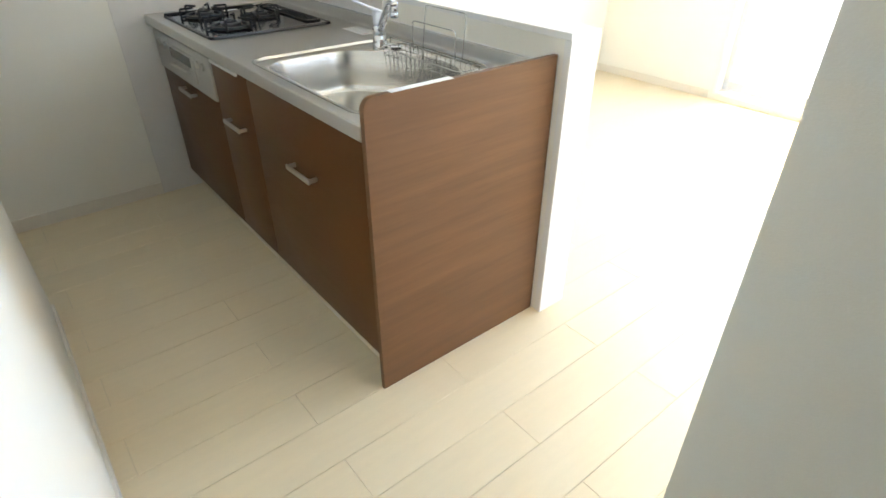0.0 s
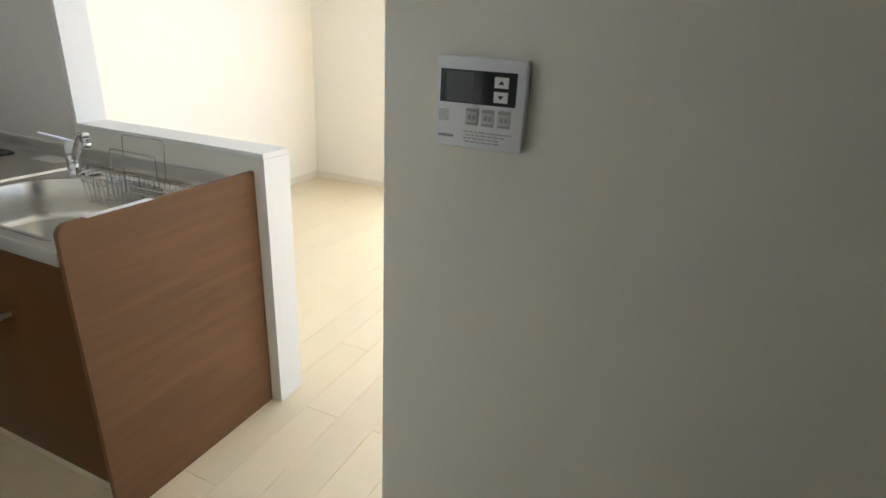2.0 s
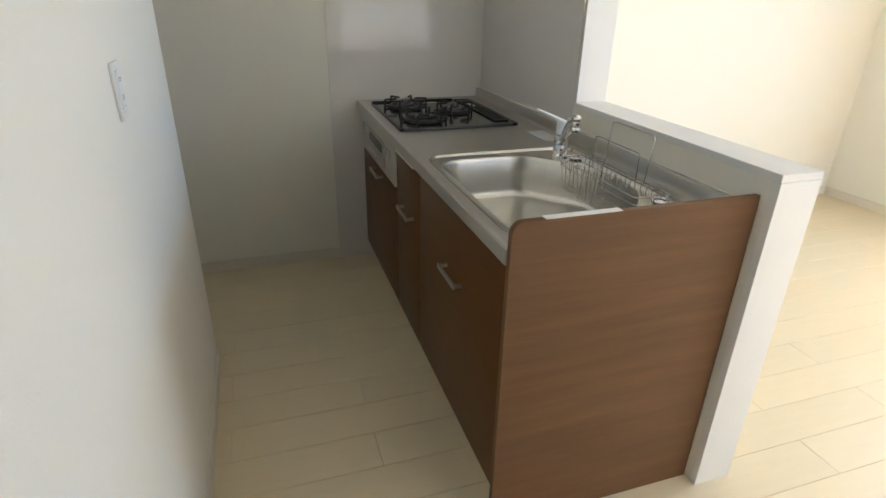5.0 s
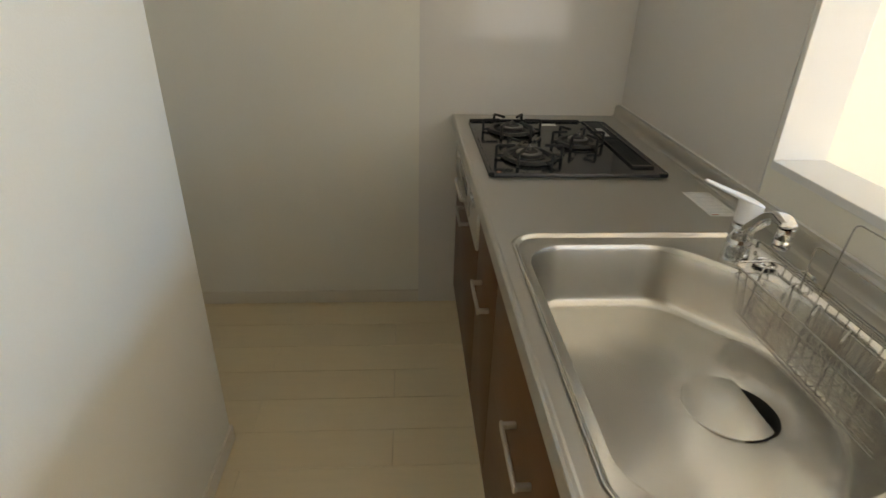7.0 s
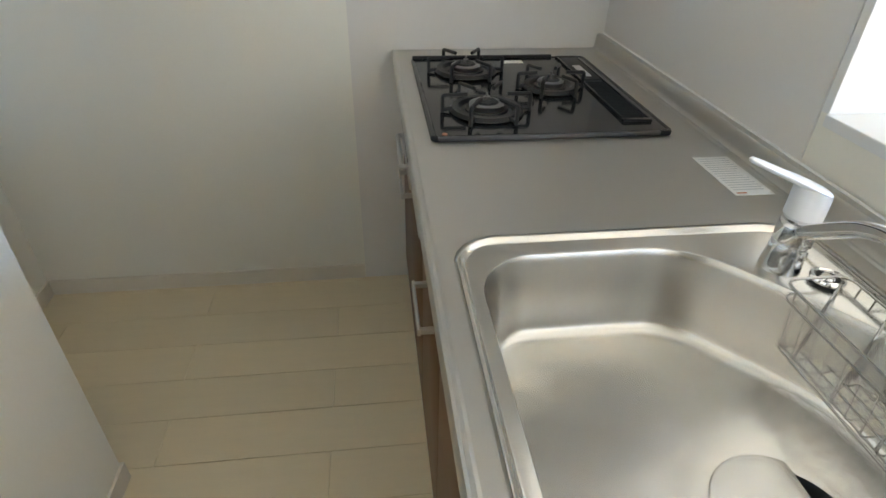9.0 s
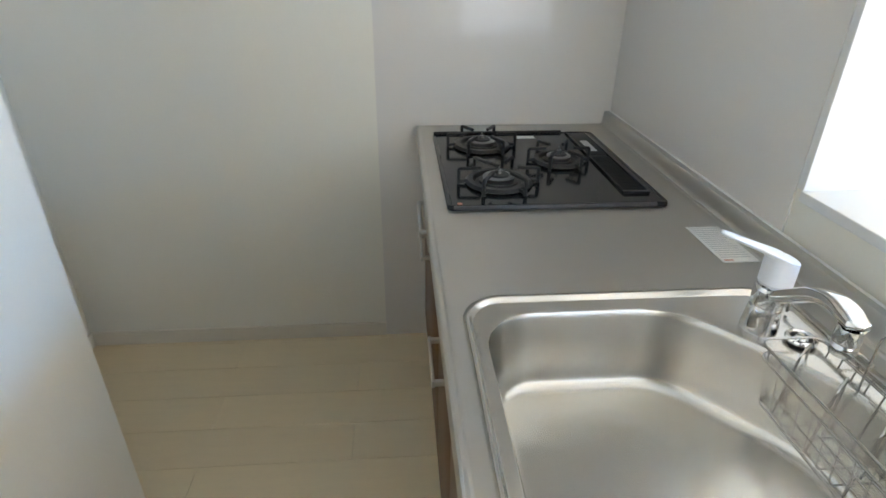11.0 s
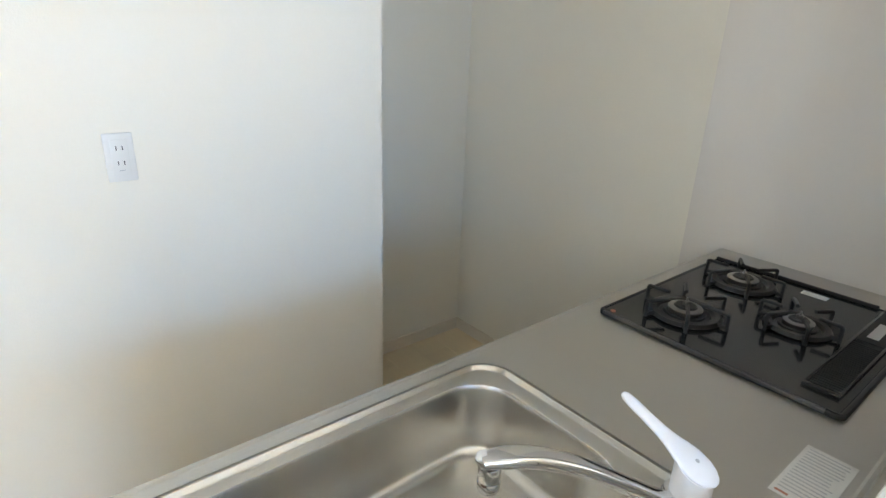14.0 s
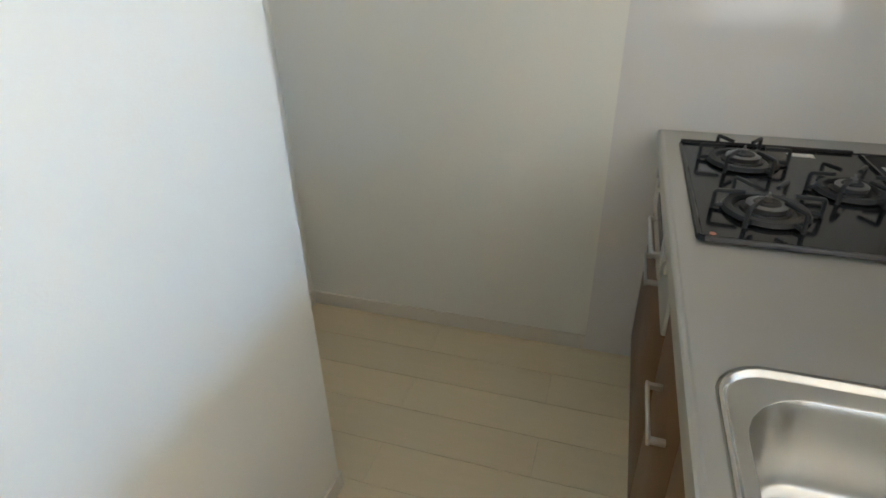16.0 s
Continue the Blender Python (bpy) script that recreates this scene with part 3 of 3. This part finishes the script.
# round plugs in the sink deck at both ends of the basket
for py in (0.636, 0.196):
    stop = thing("deck_plug", (0.520, py, ZT - 0.002), "round black plug with chrome ring on the sink deck", "plug", "deck plugs")
    bm = bmesh.new()
    tube(bm, [(0.520 + 0.0185 * math.cos(a), py + 0.0185 * math.sin(a), ZT + 0.0005) for a in [2 * math.pi * k / 28 for k in range(28)]], 0.0042, closed=True)
    part("ring", bm, M_CHROME, stop)
    bm = bmesh.new()
    cyl(bm, (0.520, py, ZT - 0.012), (0.520, py, ZT + 0.001), 0.0165, 0.0165, seg=28)
    part("seal", bm, M_DARK, stop, "dark rubber seal")
    bm = bmesh.new()
    cyl(bm, (0.520, py, ZT + 0.001), (0.520, py, ZT + 0.004), 0.010, 0.008, seg=24)
    part("button", bm, M_CHROME, stop, "chrome centre")

# paper label on the worktop
lab = thing("paper_label", (0.56, 0.943, ZT), "white instruction label stuck on the worktop", "label")
part("sheet", boxes((0.525, 0.596, 0.868, 1.020, ZT + 0.0002, ZT + 0.0012)), M_PAPER, lab, smooth=False)
random.seed(4)
for k in range(15):
    y = 1.011 - 0.0088 * k
    x1 = 0.590 - 0.012 * random.random()
    part("print_line", boxes((0.531, x1, y - 0.0021, y, ZT + 0.0012, ZT + 0.0015)), M_INK, lab, smooth=False)
part("print_mark", boxes((0.531, 0.549, 0.873, 0.8775, ZT + 0.0012, ZT + 0.0015)), M_RED, lab, smooth=False)

# gas hob
HX0, HX1, HY0, HY1 = 0.033, 0.541, 1.130, 1.712
hob = thing("gas_hob", (0.287, 1.42, ZT), "black three-burner gas hob set into the worktop", "hob")
PL = outline([(HX0, HY0, 0.016), (HX0, HY1, 0.016), (HX1, HY1, 0.016), (HX1, HY0, 0.016)])
bm = bmesh.new()
r = layers(bm, [(PL, ZT + 0.0005), (PL, ZT + 0.007), (shrink(PL, 0.002), ZT + 0.010), (shrink(PL, 0.005), ZT + 0.011), (shrink(PL, 0.009), ZT + 0.0105), (shrink(PL, 0.011), ZT + 0.009)])
bm.faces.new(r[-1])
part("plate", bm, M_HOB, hob, "black speckled enamel plate")
part("front_trim", boxes((HX0 + 0.014, HX1 - 0.03, HY0 - 0.0015, HY0 + 0.005, ZT + 0.002, ZT + 0.0112), bevel=0.002), M_BURNER, hob, "grey metal edge trim")
part("rear_bar", boxes((HX0 + 0.004, HX1 - 0.10, HY1 - 0.012, HY1 - 0.003, ZT + 0.009, ZT + 0.017), bevel=0.002), M_IRON, hob, "raised black rear bar")
ZP = ZT + 0.009


def burner(x, y, s):
    """Burner with drip ring, head, cap and sensor pin, and over it a cast grate with six bent prongs."""
    bm = bmesh.new()
    for z0, z1, r0, r1 in ((0, 0.005, 0.060, 0.056), (0.005, 0.009, 0.048, 0.046)):
        cyl(bm, (x, y, ZP + z0), (x, y, ZP + z1), r0 * s, r1 * s, seg=40)
    b = part("burner", bm, M_IRON, hob, "black burner base")
    bm = bmesh.new()
    cyl(bm, (x, y, ZP + 0.009), (x, y, ZP + 0.019), 0.037 * s, 0.0385 * s, seg=40)
    cyl(bm, (x, y, ZP + 0.019), (x, y, ZP + 0.0215), 0.0385 * s, 0.034 * s, seg=40)
    part("head", bm, M_HEAD, b, "bright metal burner head")
    bm = bmesh.new()
    cyl(bm, (x, y, ZP + 0.0215), (x, y, ZP + 0.025), 0.026 * s, 0.022 * s, seg=36)
    part("cap", bm, M_IRON, b, "black burner cap")
    bm = bmesh.new()
    cyl(bm, (x, y, ZP + 0.025), (x, y, ZP + 0.034), 0.0075, 0.007, seg=16)
    cyl(bm, (x, y, ZP + 0.034), (x, y, ZP + 0.043), 0.003, 0.002, seg=10)
    part("sensor", bm, M_HEAD, b, "metal sensor pin")
    bm = bmesh.new()
    R = 0.096 * s
    prof = ((0.60 * R, 0.006), (0.66 * R, 0.012), (0.80 * R, 0.012), (0.86 * R, 0.004), (0.82 * R, 0.002), (0.60 * R, 0.003))
    rings = [[bm.verts.new((x + rr * math.cos(2 * math.pi * k / 40), y + rr * math.sin(2 * math.pi * k / 40), ZP + z)) for k in range(40)] for rr, z in prof]
    for u, w in zip(rings, rings[1:] + rings[:1]):
        for k in range(40):
            bm.faces.new((u[k], u[(k + 1) % 40], w[(k + 1) % 40], w[k]))
    g = part("grate", bm, M_IRON, hob, "black cast grate ring")
    for k in range(6):
        a = math.pi * k / 3
        c, w = math.cos(a), math.sin(a)

        def at(rr, z):
            return (x + rr * c, y + rr * w, ZP + z)
        bm = bmesh.new()
        tube(bm, bend([at(0.80 * R, 0.008), at(1.02 * R, 0.006), at(1.02 * R, 0.038), at(0.46 * R, 0.039)], 0.005, seg=3), 0.0046, seg=8)
        tube(bm, [at(1.02 * R, 0.010), at(1.02 * R, -0.0005)], 0.0046, seg=8)
        part("prong", bm, M_IRON, g)


burner(0.170, 1.275, 1.0)
burner(0.169, 1.572, 1.0)
burner(0.358, 1.425, 0.84)
# exhaust grille
gx0, gx1, gy0, gy1 = 0.452, 0.516, 1.185, 1.700
fr = part("exhaust_frame", boxes((gx0, gx1, gy0, gy0 + 0.014, ZP, ZP + 0.006), (gx0, gx1, gy1 - 0.014, gy1, ZP, ZP + 0.006),
                                 (gx0, gx0 + 0.006, gy0 + 0.014, gy1 - 0.014, ZP, ZP + 0.006), (gx1 - 0.006, gx1, gy0 + 0.014, gy1 - 0.014, ZP, ZP + 0.006), bevel=0.0015),
          M_HOB, hob, "black exhaust grille frame")
# no real hollow: a near-black sheet gives the shade between the slats
part("recess_shade", boxes((gx0 + 0.006, gx1 - 0.006, gy0 + 0.014, gy1 - 0.014, ZP + 0.0002, ZP + 0.0012)), M_DARK, fr, smooth=False)
for k in range(26):
    y = gy0 + 0.022 + k * 0.0098
    part("slat", boxes((gx0 + 0.006, gx1 - 0.006, y, y + 0.0035, ZP + 0.0012, ZP + 0.0038)), M_DARK, fr, smooth=False)
part("cover", boxes((gx0 + 0.006, gx1 - 0.006, gy0 + 0.29, gy1 - 0.015, ZP + 0.0012, ZP + 0.0045), bevel=0.001), M_DARK, fr, "dark cover over half the grille")
part("sticker", boxes((0.470, 0.492, 1.50, 1.60, ZP + 0.0047, ZP + 0.0053)), M_GREYPLASTIC, hob, "grey sticker", smooth=False)
part("sticker", boxes((0.285, 0.345, 1.645, 1.672, ZP + 0.0003, ZP + 0.0010)), M_PAPER, hob, "small beige sticker", smooth=False)
bm = bmesh.new()
cyl(bm, (0.062, 1.150, ZP), (0.062, 1.150, ZP + 0.001), 0.006, seg=16)
part("indicator_dot", bm, M_RED, hob, "small orange-red dot")

# grill front below the hob
gr = thing("grill", (0.1, 1.48, 0.63), "silver grill front with handle and control knobs", "grill")
part("front", boxes((0.006, 0.032, 1.126, Y1 - 0.003, 0.626, 0.792), bevel=0.004), M_SILVER, gr, "brushed silver front")
part("body", boxes((0.034, 0.50, 1.14, Y1 - 0.02, 0.626, 0.79)), M_DARK, gr, smooth=False)
# solid near-black strip fills the gap in place of its shade
part("slot_shade", boxes((0.012, 0.034, 1.126, Y1 - 0.003, 0.7925, 0.808)), M_DARK, gr, "near-black strip painted as the shaded gap under the worktop", smooth=False)
door = part("door", boxes((-0.002, 0.0055, 1.30, 1.62, 0.655, 0.765), bevel=0.003), M_SILVER, gr, "silver grill door")
part("window", boxes((-0.0035, -0.0022, 1.33, 1.59, 0.715, 0.755)), M_LCD, door, "dark glass strip", smooth=False)
bm = bmesh.new()
tube(bm, bend([(-0.002, 1.36, 0.69), (-0.017, 1.36, 0.69), (-0.017, 1.56, 0.69), (-0.002, 1.56, 0.69)], 0.012), 0.0065, seg=10)
part("handle", bm, M_SILVER, door, "silver bar handle")
for y in (1.20, 1.25, 1.68, 1.76):
    bm = bmesh.new()
    cyl(bm, (0.007, y, 0.745), (-0.004, y, 0.745), 0.016, 0.014, seg=24)
    part("knob", bm, M_SILVER, gr, "silver push knob")

# ---- wall fittings ----
rem = thing("heater_control", (XR, -1.018, 1.29), "white water heater control panel with a black display", "control panel")
RX = XR - 0.018
ry0, ry1, rz0, rz1 = -1.089, -0.948, 1.224, 1.357
part("case", boxes((RX, XR, ry0, ry1, rz0, rz1), bevel=0.004), M_WHITE, rem, "white plastic case")


def ctl(name, material, u0, u1, v0, v1, d0, d1, label="", parent=None):
    """A plate on the control's face: u from its far edge, v from its top, as fractions."""
    w, h = ry1 - ry0, rz1 - rz0
    return part(name, boxes((RX - d1, RX - d0, ry1 - u1 * w, ry1 - u0 * w, rz1 - v1 * h, rz1 - v0 * h), bevel=0.0004 if d1 - d0 > 0.001 else 0), material, parent or rem, label)


scr = ctl("display", M_SCREEN, 0.05, 0.90, 0.14, 0.50, -0.001, 0.0008, "black display window")
ctl("screen", M_LCD, 0.12, 0.43, 0.16, 0.48, 0.0009, 0.0012, "grey screen", scr)
for v, point in ((0.19, 1), (0.345, -1)):
    ctl("button", M_WHITE, 0.665, 0.815, v, v + 0.115, 0.0009, 0.0030, "white arrow button", scr)
    w, h = ry1 - ry0, rz1 - rz0
    cy, cz = ry1 - 0.74 * w, rz1 - (v + 0.058) * h
    bm = bmesh.new()
    tri = [(cy - 0.0045, cz - 0.0025 * point), (cy + 0.0045, cz - 0.0025 * point), (cy, cz + 0.0032 * point)]
    fr_v, bk_v = [bm.verts.new((RX - 0.0033, p, q)) for p, q in tri], [bm.verts.new((RX - 0.0029, p, q)) for p, q in tri]
    bm.faces.new(fr_v), bm.faces.new(bk_v[::-1])
    for k in range(3):
        bm.faces.new((fr_v[k], fr_v[(k + 1) % 3], bk_v[(k + 1) % 3], bk_v[k]))
    part("arrow", bm, M_SCREEN, rem, "dark arrow mark", smooth=False)
for u in (0.36, 0.54, 0.72):
    ctl("key", M_GREYPLASTIC, u, u + 0.14, 0.545, 0.735, 0.0, 0.0018, "pale grey key")
    ctl("print_bar", M_KEY, u + 0.01, u + 0.13, 0.555, 0.580, 0.0018, 0.0021)
    ctl("print_bar", M_KEY, u + 0.03, u + 0.065, 0.62, 0.67, 0.0018, 0.0021)
    ctl("print_bar", M_KEY, u + 0.08, u + 0.115, 0.62, 0.67, 0.0018, 0.0021)
    ctl("print_bar", M_KEY, u + 0.01, u + 0.13, 0.705, 0.725, 0.0018, 0.0021)
for k in range(6):
    v = 0.585 + 0.022 * k
    ctl("speaker_slot", M_INK, 0.045, 0.165, v, v + 0.011, 0.0, 0.0004)
ctl("logo_bar", M_KEY, 0.045, 0.225, 0.862, 0.892, 0.0, 0.0004, "dark grey maker's mark")
random.seed(9)
for k in range(4):
    u, v = 0.34 + 0.02 * (k % 2), 0.80 + 0.037 * k
    while u < 0.86 - 0.05 * k:
        d = 0.03 + 0.05 * random.random()
        ctl("print_bar", M_INK, u, min(u + d, 0.88), v, v + 0.017, 0.0, 0.0004)
        u += d + 0.014

out = thing("wall_outlet", (XL, 0.316, 1.161), "white double wall outlet plate", "outlet")
oy, oz = 0.316, 1.161
part("plate", boxes((XL, XL + 0.008, oy - 0.031, oy + 0.031, oz - 0.056, oz + 0.056), bevel=0.003), M_IVORY, out)
face = part("face", boxes((XL + 0.008, XL + 0.010, oy - 0.018, oy + 0.018, oz - 0.042, oz + 0.042), bevel=0.0008), M_IVORY, out)
# pin holes are not cut: thin dark blocks carry their shade as colour
for z in (oz + 0.022, oz - 0.012):
    for s in (-1, 1):
        part("slot_shade", boxes((XL + 0.0099, XL + 0.0103, oy + s * 0.0064 - 0.001, oy + s * 0.0064 + 0.001, z - 0.005, z + 0.005)), M_DARK, face, smooth=False)
part("slot_shade", boxes((XL + 0.0099, XL + 0.0103, oy - 0.006, oy + 0.006, oz - 0.030, oz - 0.0285)), M_INK, face, smooth=False)

# ---- floor boards ----
BW, BL, GAP = 0.151, 0.91, 0.0010
cache = {}


def plank_mesh(length, width):
    key = (round(length, 3), round(width, 3))
    if key not in cache:
        bm = bmesh.new()
        l, w, c = length / 2 - GAP / 2, width / 2 - GAP / 2, 0.0009
        lo = [bm.verts.new((x, y, -0.004)) for x, y in ((-l, -w), (l, -w), (l, w), (-l, w))]
        md = [bm.verts.new((x, y, -c)) for x, y in ((-l, -w), (l, -w), (l, w), (-l, w))]
        hi = [bm.verts.new((x, y, 0.0)) for x, y in ((-l + c, -w + c), (l - c, -w + c), (l - c, w - c), (-l + c, w - c))]
        for a, b in ((lo, md), (md, hi)):
            for k in range(4):
                bm.faces.new((a[k], a[(k + 1) % 4], b[(k + 1) % 4], b[k]))
        bm.faces.new(hi)
        cache[key] = mesh_of("plank", bm, M_PLANK, smooth=False)
    return cache[key]


row = 0
y = 1.367 + 4 * BW
FX0, FY0, FY1 = XA - 0.11, YBACK, YB
k = -4
while y > FY0 + 0.01:
    ya, yb = max(y - BW, FY0), min(y, FY1)
    FX1 = XB + 0.14 if yb > YS + 0.01 else XR + 0.1   # the hall is narrower
    if yb - ya > 0.02:
        x = (-0.24 if k % 2 == 0 else 0.215) - 2 * BL
        while x < FX1:
            xa, xb = max(x, FX0), min(x + BL, FX1)
            if xb - xa > 0.03:
                p = new("plank", plank_mesh(xb - xa, yb - ya))
                p.location = ((xa + xb) / 2, (ya + yb) / 2, 0)
                p.parent = floor
            x += BL
    y -= BW
    k += 1
